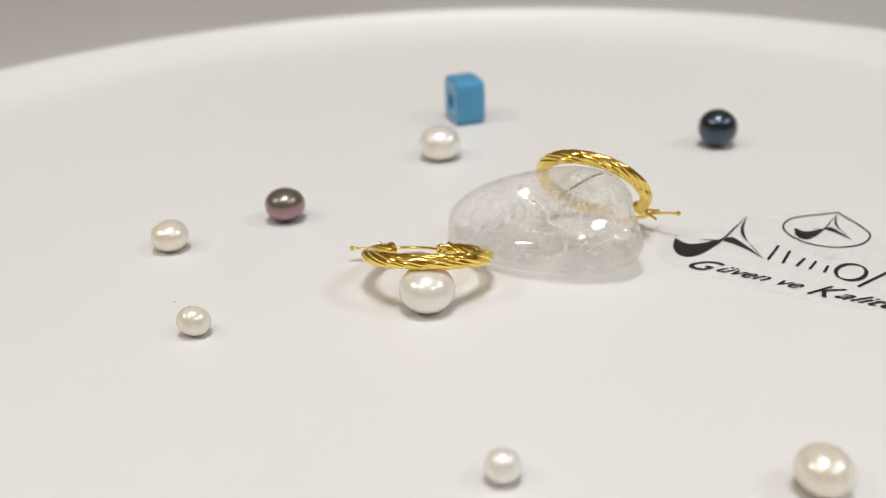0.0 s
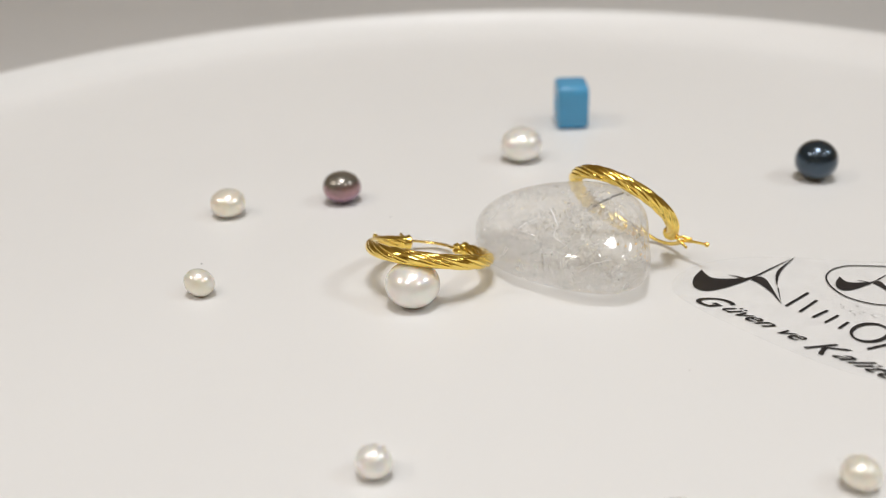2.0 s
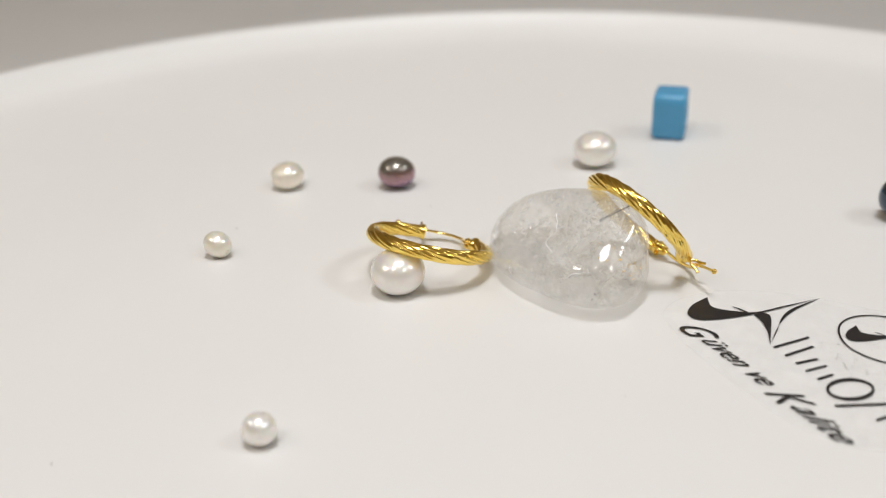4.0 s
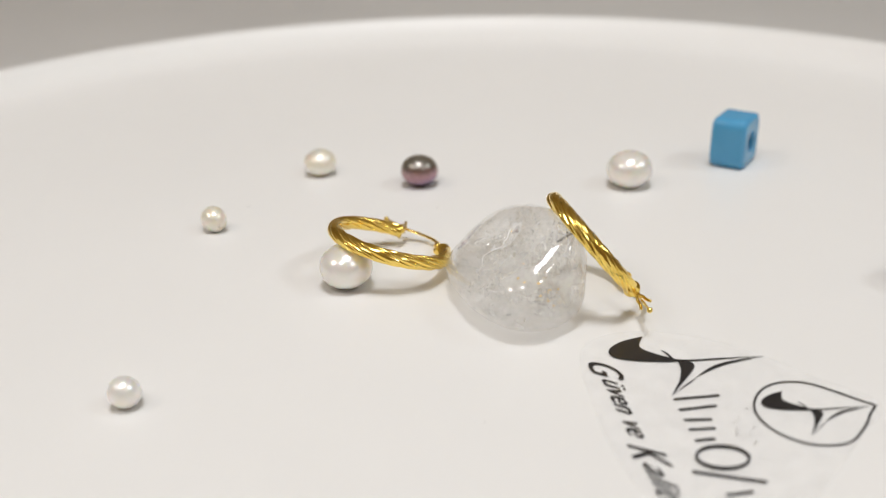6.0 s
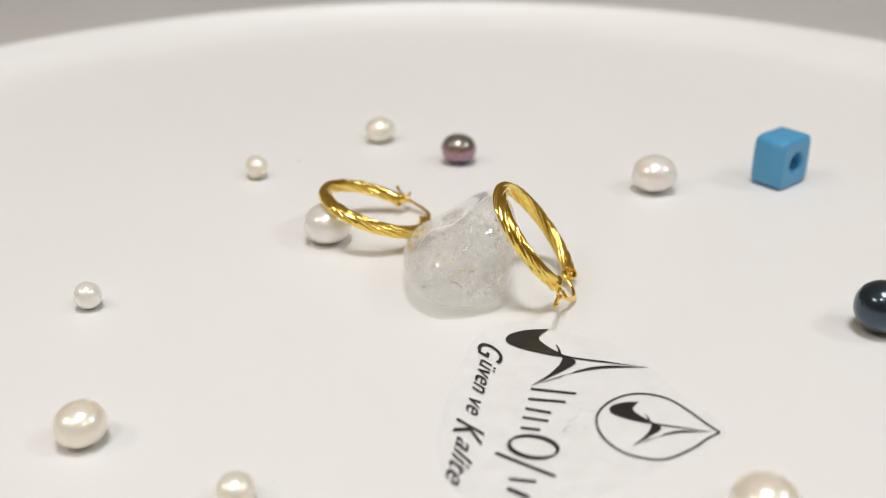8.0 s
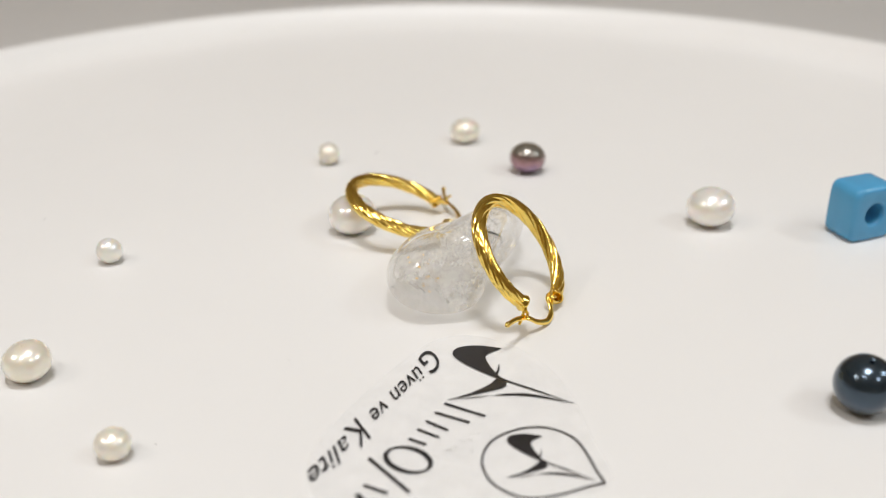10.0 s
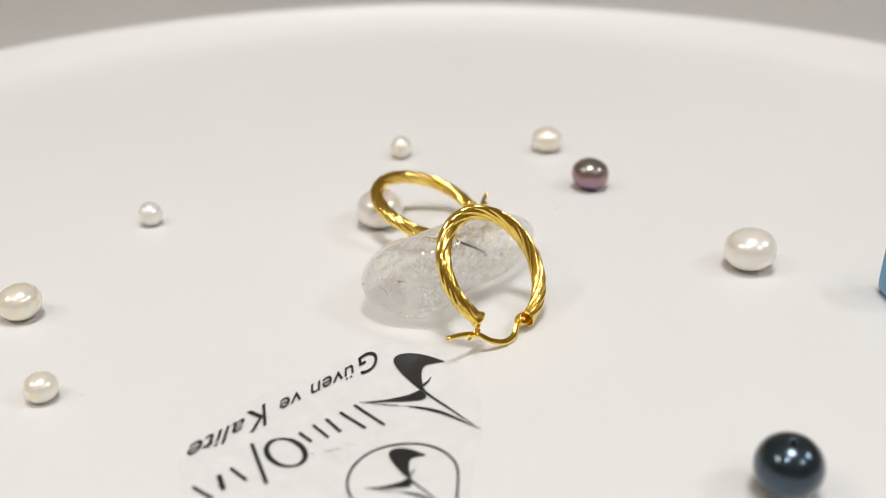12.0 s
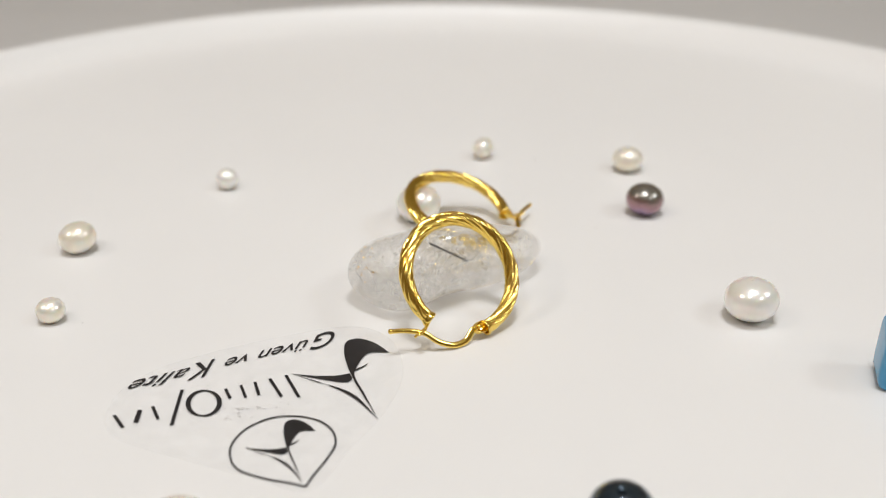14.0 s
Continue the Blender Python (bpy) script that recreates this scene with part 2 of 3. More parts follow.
def ribbon(points, width, z0, z1, closed=False):
    """A drawn line of that width as a flat plate; width may be a list, one for each point."""
    bm = bmesh.new()
    pts = [Vector(p) for p in points]
    n = len(pts)
    rows = []
    for i, p in enumerate(pts):
        d = (pts[(i + 1) % n] - pts[i - 1]) if closed else (pts[min(i + 1, n - 1)] - pts[max(i - 1, 0)])
        d.normalize()
        wd = width[i] if isinstance(width, list) else width
        s = Vector((-d.y, d.x)) * wd / 2
        rows.append([bm.verts.new((*(p + s), z1)), bm.verts.new((*(p - s), z1)), bm.verts.new((*(p - s), z0)), bm.verts.new((*(p + s), z0))])
    for i in range(n if closed else n - 1):
        a, b = rows[i], rows[(i + 1) % n]
        for k in range(4):
            bm.faces.new((a[k], a[(k + 1) % 4], b[(k + 1) % 4], b[k]))
    if not closed:
        bm.faces.new(rows[0])
        bm.faces.new(rows[-1][::-1])
    bmesh.ops.recalc_face_normals(bm, faces=bm.faces)
    return bm


def box(sx, sy, sz, z0=0.0):
    bm = bmesh.new()
    bmesh.ops.create_cube(bm, size=1.0)
    bmesh.ops.scale(bm, vec=(sx, sy, sz), verts=bm.verts)
    bmesh.ops.translate(bm, vec=(0, 0, z0 + sz / 2), verts=bm.verts)
    return bm


RIDERS = []          # (thing, pose at the clip's start) for all that turns with the table


def rides(ob, m):
    ob.matrix_basis = m
    RIDERS.append((ob, m.copy()))
    return ob


# ---- the setting ----
def setting():
    table = new("table")
    tagged(table, "plain light grey table under the turntable", "table", kind="structure")
    part("tabletop", box(2.4, 1.4, 0.04, TABLE_Z - 0.04), TABLE, table, smooth=False)
    leg = box(0.06, 0.06, TABLE_Z - 0.04 + 0.8, -0.8)
    for sx in (-1.1, 1.1):
        for sy in (-0.6, 0.6):
            part("leg", leg.copy(), GREY_PLASTIC, table, smooth=False).location = (sx, sy, 0)
    leg.free()
    # unseen room, added for reflections and warm bounced light
    floor_bm = box(6, 6, 0.1, -0.9)
    tagged(mesh_object("floor", floor_bm, WALL, False), "added unseen floor in the warm wall colour", "floor", kind="structure")
    ceiling = mesh_object("ceiling", box(6, 6, 0.1, CEILING_Z), CEILING, False)
    tagged(ceiling, "added unseen ceiling with spot lamps, warm-coloured to tint the bounced light", "ceiling", kind="structure")
    for name, x, y, sx, sy in (("wall_north", 0, 3.05, 6.2, 0.1), ("wall_south", 0, -3.05, 6.2, 0.1), ("wall_east", 3.05, 0, 0.1, 6), ("wall_west", -3.05, 0, 0.1, 6)):
        wall = mesh_object(name, box(sx, sy, CEILING_Z + 0.8, -0.8), WALL, False)
        wall.location = (x, y, 0)
        tagged(wall, "added unseen wall, warm-coloured to tint the bounced light", "wall", kind="structure")


setting()

# ---- the turntable ----
RIM = 0.1722


def turntable():
    root = new("turntable")
    tagged(root, "round glossy white turntable with a softly raised rim", "turntable")
    top = [(0, 0), (0.05, 0), (0.10, 0), (0.135, 0), (0.156, 0.0001)]
    for k in range(1, 15):                       # the surface sweeps up to the rim
        s = k / 14
        top.append((0.156 + 0.0119 * s, 0.0001 + 0.0052 * s ** 2.5))
    for k in range(1, 13):                       # and rolls over its edge
        a = math.radians(128 - k * 24.0)
        top.append((RIM - 0.0030 + 0.0030 * math.cos(a), 0.0028 + 0.0030 * math.sin(a)))
    top += [(0.150, -0.0045), (0.10, -0.0060), (0, -0.0060)]
    part("disc", lathe(top, 200), LACQUER, root)
    foot = [(0, -0.0062), (0.062, -0.0062), (0.064, -0.010), (0.064, -0.066), (0.075, -0.070), (0.075, TABLE_Z + 0.0002), (0, TABLE_Z + 0.0002)]
    part("pedestal", lathe(foot, 96), GREY_PLASTIC, root, "grey plastic pedestal")
    return rides(root, Matrix())


turntable()


# ---- pearls ----
def pearl(x, y, a, squash, mat, label, category="pearl", tilt=(0, 0), hole=True, wobble=0.02, seed=0):
    """A drilled pearl: turned round its drill axis, a little uneven, resting on the table."""
    a *= MM
    b = a * squash
    hr = min(0.00038, a * 0.11) if hole else 0.00001
    prof = [(hr * 0.9, b * 0.55), (hr, b * 0.9)]
    steps = 40
    t0 = math.asin(min(0.99, hr * 1.25 / a))
    for k in range(steps + 1):
        t = t0 + (math.pi - 2 * t0) * k / steps
        prof.append((a * math.sin(t), b * math.copysign(abs(math.cos(t)) ** 0.94, math.cos(t))))
    prof += [(hr, -b * 0.9), (hr * 0.9, -b * 0.55)]
    bm = lathe(prof, 64, closed=False)
    for v in bm.verts:
        n = noise.noise(Vector(v.co) / a * 0.9 + Vector((seed * 3.1, 0, 0)))
        v.co *= 1 + wobble * n
    bmesh.ops.rotate(bm, verts=bm.verts, cent=(0, 0, 0), matrix=Euler((radians(tilt[0]), 0, radians(tilt[1]))).to_matrix())
    low = min(v.co.z for v in bm.verts)
    bmesh.ops.translate(bm, vec=(0, 0, -low), verts=bm.verts)
    ob = mesh_object("pearl", bm, mat)
    tagged(ob, label, category, group="loose pearls on the turntable")
    return rides(ob, pose(x * MM, y * MM, 0))


CREAM = "small cream freshwater pearl lying on the white turntable"
pearl(-55.5, -1.35, 3.32, 0.80, PEARL_CREAM, "cream button-shaped pearl lying on the white turntable", tilt=(4, 0), hole=False, seed=1)
pearl(-38.8, 13.1, 3.74, 0.83, PEARL_PLUM, "dark plum iridescent pearl with grey and pink sheen", tilt=(-5, 20), hole=False, seed=2)
pearl(-15.3, 47.7, 4.42, 0.80, PEARL_WHITE, "large white button-shaped pearl beside the blue bead", tilt=(6, 10), hole=False, seed=3)
pearl(-39.7, -29.5, 2.22, 1.17, PEARL_CREAM, "small cream pearl with a visible drill hole", tilt=(108, 96), seed=4)
pearl(9.9, -58.1, 2.24, 0.96, PEARL_WHITE, "small round white pearl lying alone on the turntable", tilt=(30, 200), hole=False, seed=5)
pearl(46.1, -55.3, 3.38, 0.82, PEARL_CREAM, "cream button-shaped pearl near the turntable's edge", tilt=(10, 70), hole=False, seed=6)
pearl(43.0, 59.9, 4.15, 0.96, PEARL_BLACK, "glossy blue-black round pearl with a drill hole on top", tilt=(9, 96), seed=7, wobble=0.008)
pearl(-6.2, -18.2, 4.34, 0.81, PEARL_WHITE, "large white pearl propping up a gold hoop earring", tilt=(6, 40), hole=False, seed=8)
pearl(62.3, -36.3, 2.32, 0.86, PEARL_CREAM, "small cream pearl beside the printed sticker", tilt=(12, 120), hole=False, seed=9)
pearl(78.8, 22.0, 3.9, 0.84, PEARL_CREAM, "large cream pearl near the turntable's edge", tilt=(6, 300), hole=False, seed=10)


# ---- blue bead ----
def blue_bead(x, y, yaw, sx, sy, sz):
    """A square ceramic bead with rounded edges and a wide hole through it along x."""
    sx, sy, sz = sx * MM, sy * MM, sz * MM
    n, hr = 48, 1.95 * MM
    bm = bmesh.new()
    bev = 0.9 * MM

    def square(t, grow):
        c, s = math.cos(t), math.sin(t)
        p = 7.0
        k = (abs(c) ** p + abs(s) ** p) ** (-1 / p)
        return (sy / 2 - grow) * c * k, (sz / 2 - grow) * s * k

    rows = []
    def ring(fn, xx):
        rows.append([bm.verts.new((xx, *fn(2 * math.pi * k / n))) for k in range(n)])
    circle = lambda r: (lambda t: (r * math.cos(t), r * math.sin(t)))
    ring(circle(hr), 0)
    ring(circle(hr), sx / 2 - 0.5 * MM)
    ring(circle(hr * 1.12), sx / 2 - 0.1 * MM)
    ring(circle(hr * 1.3), sx / 2)
    for k in range(6):
        a = math.pi / 2 * k / 5
        g = bev * (1 - math.sin(a))
        ring(lambda t, g=g: square(t, g), sx / 2 - bev * (1 - math.cos(a)))
    half = len(rows)
    for i in range(half - 1, -1, -1):
        if i == 0:
            rows.append(rows[0])
        else:
            rows.append([bm.verts.new((-v.co.x, v.co.y, v.co.z)) for v in rows[i]])
    for a, b in zip(rows, rows[1:]):
        for k in range(n):
            bm.faces.new((a[k], a[(k + 1) % n], b[(k + 1) % n], b[k]))
    bmesh.ops.recalc_face_normals(bm, faces=bm.faces)
    ob = mesh_object("cube_bead", bm, BLUE)
    tagged(ob, "sky-blue glazed cube bead with a wide round hole", "bead")
    return rides(ob, pose(x * MM, y * MM, sz / 2, 0, 0, yaw))


blue_bead(-13.8, 74.0, 26.8, 7.2, 9.6, 10.3)


# ---- printed sticker ----
STICKER = pose(46.68 * MM, 4.12 * MM, 0.00005, 0, 0, -23)
FILM_T = 0.12 * MM


def emblem(parent, ox, oy, k):
    """The curved black emblem: a swelling stroke, a wedge, an arc and a fine whisker."""
    def at(points):
        return [((ox + k * px) * MM, (oy + k * py) * MM) for px, py in points]
    z0, z1 = FILM_T + 0.00001, FILM_T + 0.00004
    stroke = spline(at([(-15.9, 0.9), (-14.9, -2.6), (-13.0, -4.9), (-10.9, -4.7), (-9.5, -1.9), (-8.6, 2.2)]), 8, False)
    stroke += spline(at([(-8.2, 6.2), (-7.9, 15.9)]), 8, False)
    stroke += spline(at([(-8.45, 9.0), (-8.75, 4.6), (-9.9, 2.5), (-11.8, 0.4), (-13.4, -0.3), (-15.9, 0.9)]), 8, False)[:-1]
    part("emblem_stroke", slab(stroke, z0, z1), INK, parent, smooth=False)
    arc = spline(at([(-7.9, 15.9), (-6.6, 9.8), (-4.2, 5.0), (-0.3, 0.1)]), 10, False) + spline(at([(-3.2, 3.9), (-5.6, 6.6), (-7.2, 9.9), (-7.9, 15.9)]), 10, False)[:-1]
    part("emblem_arc", slab(arc, z0, z1), INK, parent, smooth=False)
    wedge = spline(at([(-8.3, 3.7), (-8.1, 5.2), (-7.0, 5.6), (-5.0, 4.2), (-0.3, 0.1)]), 8, False) + spline(at([(-3.4, 2.2), (-6.2, 3.4), (-8.3, 3.7)]), 8, False)[:-1]
    part("emblem_wedge", slab(wedge, z0, z1 + 0.00002), INK, parent, smooth=False)
    whisker = spline(at([(-11.7, 2.4), (-10.6, 2.9), (-9.3, 3.2)]), 6, False)
    part("emblem_whisker", ribbon(whisker, [k * w * MM for w in np.linspace(0.1, 0.45, len(whisker))], z0, z1, False), INK, parent, smooth=False)


# the slogan's pieces: text, letter size, start, end and drop below the line, in millimetres
SLOGAN = (("G", 5.8, -0.6, 4.5, 0.9), ("\u00fcven", 4.0, 3.9, 12.4, 0.0), ("ve", 3.9, 13.7, 17.6, 0.0), ("K", 6.0, 18.5, 23.8, 0.8), ("alite", 4.0, 22.5, 32.0, 0.0))


def sticker():
    root = new("sticker")
    tagged(root, "clear film sticker with black printed emblem and slogan", "sticker")
    sheet = spline([(px * MM, py * MM) for px, py in [(27.0, 0.6), (26.0, -2.4), (23.5, -6.2), (17.8, -9.6), (10.0, -10.7), (0.5, -10.7), (-9.9, -9.9), (-15.2, -7.7), (-17.6, -2.6), (-16.7, 4.4), (-13.6, 10.2), (-8.2, 15.8), (-2.1, 20.3), (5.6, 26.0), (11.2, 20.8), (17.0, 15.0), (23.4, 8.2), (26.2, 4.4)]], 6)
    part("film", slab(sheet, 0, FILM_T), FILM, root, "thin clear film with a milky edge", smooth=False)
    emblem(root, 0, 0, 1.0)
    emblem(root, 10.93, 14.2, 0.63)
    z0, z1 = FILM_T + 0.00001, FILM_T + 0.00004
    drop = spline([(px * MM, py * MM) for px, py in [(4.3, 23.6), (1.4, 21.0), (-0.6, 18.6), (-1.2, 15.6), (-0.2, 12.7), (2.4, 10.4), (5.6, 9.4), (9.2, 10.2), (11.9, 12.5), (13.0, 15.3), (12.7, 18.4), (10.0, 21.6), (7.6, 23.5)]], 8, False)
    drop = [Vector((5.85 * MM, 25.2 * MM))] + drop + [Vector((5.85 * MM, 25.2 * MM))]
    part("emblem_border", ribbon(drop, [0.28 * MM] * len(drop), z0, z1), INK, root, smooth=False)
    # the wordmark as plain upright bars and one oval
    for px, py, qx, qy, wd in ((0.5, 0.1, 0.5, 6.3, 0.55), (2.95, 0, 2.75, 5.1, 0.55), (5.2, -0.1, 5.6, 3.4, 0.55), (7.3, -0.2, 7.5, 3.2, 0.5), (9.6, -0.2, 9.6, 2.4, 0.55), (15.4, -2.6, 18.6, 5.2, 0.6), (20.1, -0.3, 20.0, 3.0, 0.55), (21.9, -0.2, 23.0, 2.5, 0.8), (25.4, -0.5, 24.8, 2.9, 0.55)):
        part("wordmark_bar", ribbon([(px * MM, py * MM), (qx * MM, qy * MM)], wd * 0.82 * MM, z0, z1), INK, root, smooth=False)
    oval = [((13.3 + 2.2 * math.cos(a)) * MM, (1.9 + 3.1 * math.sin(a) + 0.25 * math.cos(a)) * MM) for a in [2 * math.pi * k / 40 for k in range(40)]]
    widths = [(0.28 + 0.42 * abs(math.cos(2 * math.pi * k / 40 + 0.5))) * MM for k in range(40)]
    part("wordmark_oval", ribbon(oval, widths, z0, z1, True), INK, root, smooth=False)
    # small pockets of air trapped under the film
    rng = random.Random(23)
    bubbles = bmesh.new()
    for _ in range(34):
        bx, by, br = rng.gauss(8.0, 3.6), rng.gauss(6.9, 1.1), rng.uniform(0.07, 0.26)
        m = Matrix.Translation((bx * MM, by * MM, FILM_T)) @ Matrix.Diagonal((br * MM, br * rng.uniform(0.5, 1.0) * MM, 0.03 * MM, 1))
        bmesh.ops.create_icosphere(bubbles, subdivisions=2, radius=1.0, matrix=m)
    tagged(part("air_bubbles", bubbles, BUBBLE, root, "tiny air pockets under the film"), kind="stuff")
    # slogan
    words_bm = bmesh.new()
    for text, size, x0, x1, drop in SLOGAN:
        curve = bpy.data.curves.new("slogan", "FONT")
        curve.body, curve.size, curve.shear, curve.extrude = text, size * MM, 0.75, 0.00002
        curve.offset = 0.0
        holder = new("slogan", curve)
        me = bpy.data.meshes.new_from_object(holder.evaluated_get(bpy.context.evaluated_depsgraph_get()))
        bpy.data.objects.remove(holder)
        xs = [v.co.x for v in me.vertices]
        k = (x1 - x0) * MM / (max(xs) - min(xs))
        for v in me.vertices:
            v.co = ((v.co.x - min(xs)) * k + (x0 - 9.5) * MM, v.co.y - (7.9 + drop) * MM, v.co.z + FILM_T + 0.00003)
        words_bm.from_mesh(me)
        bpy.data.meshes.remove(me)
    me = bpy.data.meshes.new("slogan")
    words_bm.to_mesh(me)
    words_bm.free()
    me.materials.append(INK)
    words = new("slogan", me)
    words.parent = root
    tagged(words, "black slanted slogan lettering")
    return rides(root, STICKER)


sticker()


# ---- gold hoop earrings ----
HOOP_R, TUBE_R = 9.5 * MM, 1.22 * MM
CATCH_AT, HINGE_AT = -126, -55        # degrees round the hoop; the opening lies between them


def hoop_earring():
    root = new("hoop_earring")
    tagged(root, "polished gold twisted hoop earring with an open hinged wire", "earring", group="pair of gold hoop earrings")
    # twisted, fluted tube
    bm = bmesh.new()
    along, around, flutes, turns = 520, 120, 7, 2.2
    a0, a1 = radians(HINGE_AT), radians(CATCH_AT + 360)
    rings = []
    for i in range(along + 1):
        s = i / along
        a = a0 + (a1 - a0) * s
        out = Vector((math.cos(a), math.sin(a), 0))
        thick = TUBE_R * (0.90 + 0.10 * math.sin(math.pi * min(1, max(0, s))) ** 0.5)
        ring = []
        for k in range(around):
            p = 2 * math.pi * k / around
            q = p + 2 * math.pi * turns * s
            q += 0.16 * math.sin(2 * q + 0.5) + 0.10 * math.sin(3 * q)      # flutes of uneven width
            lobe = abs(math.sin(flutes * 0.5 * q))
            fine = abs(math.sin(flutes * q + 0.7))
            r = thick * (0.775 + 0.205 * lobe ** 0.75 + 0.045 * fine)
            ring.append(bm.verts.new(out * (HOOP_R + r * math.cos(p)) + Vector((0, 0, r * math.sin(p)))))
        rings.append(ring)
    for a, b in zip(rings, rings[1:]):
        for k in range(around):
            bm.faces.new((a[k], a[(k + 1) % around], b[(k + 1) % around], b[k]))
    bm.faces.new(rings[0])
    bm.faces.new(rings[-1])
    bmesh.ops.recalc_face_normals(bm, faces=bm.faces)
    part("tube", bm, GOLD, root, "spirally fluted gold tube")

    def rim_point(deg, r=HOOP_R, z=0.0):
        a = radians(deg)
        return Vector((r * math.cos(a), r * math.sin(a), z))

    # flared, hollow end collars
    sleeve = [(0.95, -0.3), (1.08, 0.05), (1.20, 0.35), (1.34, 0.62), (1.38, 0.78), (1.30, 0.90), (1.14, 0.86), (1.05, 0.6), (0.98, 0.2), (0, 0.15)]
    for deg, name, way in ((HINGE_AT, "hinge_collar", -1), (CATCH_AT, "catch_collar", 1)):
        a = radians(deg)
        along_hoop = Vector((-math.sin(a), math.cos(a), 0)) * way
        out = Vector((math.cos(a), math.sin(a), 0))
        m = Matrix((out, along_hoop.cross(out), along_hoop)).transposed().to_4x4()
        m.translation = rim_point(deg)
        bm = lathe([(r * MM, z * MM) for r, z in sleeve], 32)
        bmesh.ops.transform(bm, matrix=m, verts=bm.verts)
        part(name, bm, GOLD, root, "flared hollow gold end collar")
    # hinge pin
    h = rim_point(HINGE_AT - 12, HOOP_R * 0.95)
    part("hinge_pin", tube([h + Vector((0, 0, -0.9 * MM)), h + Vector((0, 0, 0.9 * MM))], 0.3 * MM, 12, 1.0, (1, 0, 0)), GOLD, root)
    # a dished oval ear on either side of the hinge
    a = radians(HINGE_AT - 8)
    tangent, out = Vector((-math.sin(a), math.cos(a), 0)), Vector((math.cos(a), math.sin(a), 0))
    dish_profile = [(0, 0.36), (0.5, 0.38), (0.76, 0.48), (0.86, 0.7), (0.95, 0.76), (1.04, 0.68), (1.06, 0.4), (0.95, 0.12), (0.5, 0.05), (0, 0.05)]
    for way in (-1, 1):
        dish = lathe([(r * MM, z * MM) for r, z in dish_profile], 36)
        m = Matrix((tangent * 1.4, out * 0.95, Vector((0, 0, way)))).transposed().to_4x4()
        m.translation = rim_point(HINGE_AT - 8, HOOP_R * 0.965)
        bmesh.ops.transform(dish, matrix=m, verts=dish.verts)
        bmesh.ops.recalc_face_normals(dish, faces=dish.faces)
        part("hinge_ear", dish, GOLD, root, "dished oval gold hinge ear")
    # wire: leaves the hinge, bows outwards, passes the catch and ends in a bead
    wire = spline([h, rim_point(-74, 9.4 * MM), rim_point(-82, 10.9 * MM), rim_point(-93, 11.8 * MM), rim_point(-106, 12.0 * MM), rim_point(-117, 11.9 * MM), rim_point(-126, 12.9 * MM), rim_point(-132, 14.3 * MM), rim_point(-136, 15.8 * MM)], 8, False)
    n = len(wire)
    part("wire", tube(wire, 0.4 * MM, 18, 0.5, (0, 0, 1), [(0.58 - 0.22 * i / n) * MM for i in range(n)]), GOLD, root, "thin bowed gold closing wire")
    ball = bmesh.new()
    bmesh.ops.create_uvsphere(ball, u_segments=18, v_segments=12, radius=0.45 * MM, matrix=Matrix.Translation(wire[-1]))
    part("wire_tip", ball, GOLD, root)
    # catch: a stem and a two-pronged fork that grips the wire
    stem = [rim_point(CATCH_AT + 1, 9.3 * MM), rim_point(CATCH_AT + 5, 9.7 * MM), rim_point(CATCH_AT + 6, 10.9 * MM)]
    part("catch_stem", tube(stem, 0.55 * MM, 14, 0.5, (1, 0.3, 0)), GOLD, root)
    for z in (-1, 1):
        prong = spline([stem[-1], rim_point(CATCH_AT + 6, 11.5 * MM, 0.5 * z * MM), rim_point(CATCH_AT + 5, 12.3 * MM, 0.62 * z * MM), rim_point(CATCH_AT + 4, 13.1 * MM, 0.95 * z * MM)], 6, False)
        part("catch_prong", tube(prong, 0.24 * MM, 10, 1.0, (1, 0.2, 0)), GOLD, root)
    return root


def frame_from(centre, normal, opening):
    """A pose whose z is the hoop's normal and whose -y points at the hoop's opening."""
    z = Vector(normal).normalized()
    y = -(Vector(opening) - z * z.dot(Vector(opening))).normalized()
    x = y.cross(z)
    m = Matrix((x, y, z)).transposed().to_4x4()
    m.translation = Vector(centre) * MM
    return m


hoop = hoop_earring()
LEANING = frame_from((17.9, 13.05, 8.80), (0.2394, 0.7414, 0.6269), (0.549, 0.429, -0.717)) @ Matrix.Scale(0.98, 4)
LYING = frame_from((-7.69, -9.28, 4.91), (0.013, -0.3374, -0.9413), (-0.318, 0.891, -0.324))
other = copy_thing(hoop, LYING)
rides(hoop, LEANING)
rides(other, LYING)
tagged(hoop, "polished gold twisted hoop earring leaning on the quartz")
tagged(other, "polished gold twisted hoop earring resting on a pearl")


# ---- tumbled quartz ----
QC, QAX, QYAW = (13.64, 4.06, 6.10), (13.94, 8.70, 7.42), -2.9
QCO = (-0.086, -0.175, -0.074, -0.39, 0.47, 0.373, 0.095, -0.047, -0.016, 0.175, -0.26, -0.368, 0.088, 0.102, 0.068, 0.163, 0.054, -0.227, -0.136)


def quartz_radius(d):
    x, y, z = d
    terms = (x, y, z, x * y, y * z, x * z, x * x - y * y, 3 * z * z - 1, x * (x * x - 3 * y * y), y * (3 * x * x - y * y), z * (x * x - y * y), x * y * z,
             x * (5 * z * z - 1), y * (5 * z * z - 1), z * (5 * z * z - 3), x * x * y * y, (x * x - y * y) * z * z, x * y * z * z, (x * x - y * y) ** 2)
    return math.exp(sum(c * t for c, t in zip(QCO, terms)))


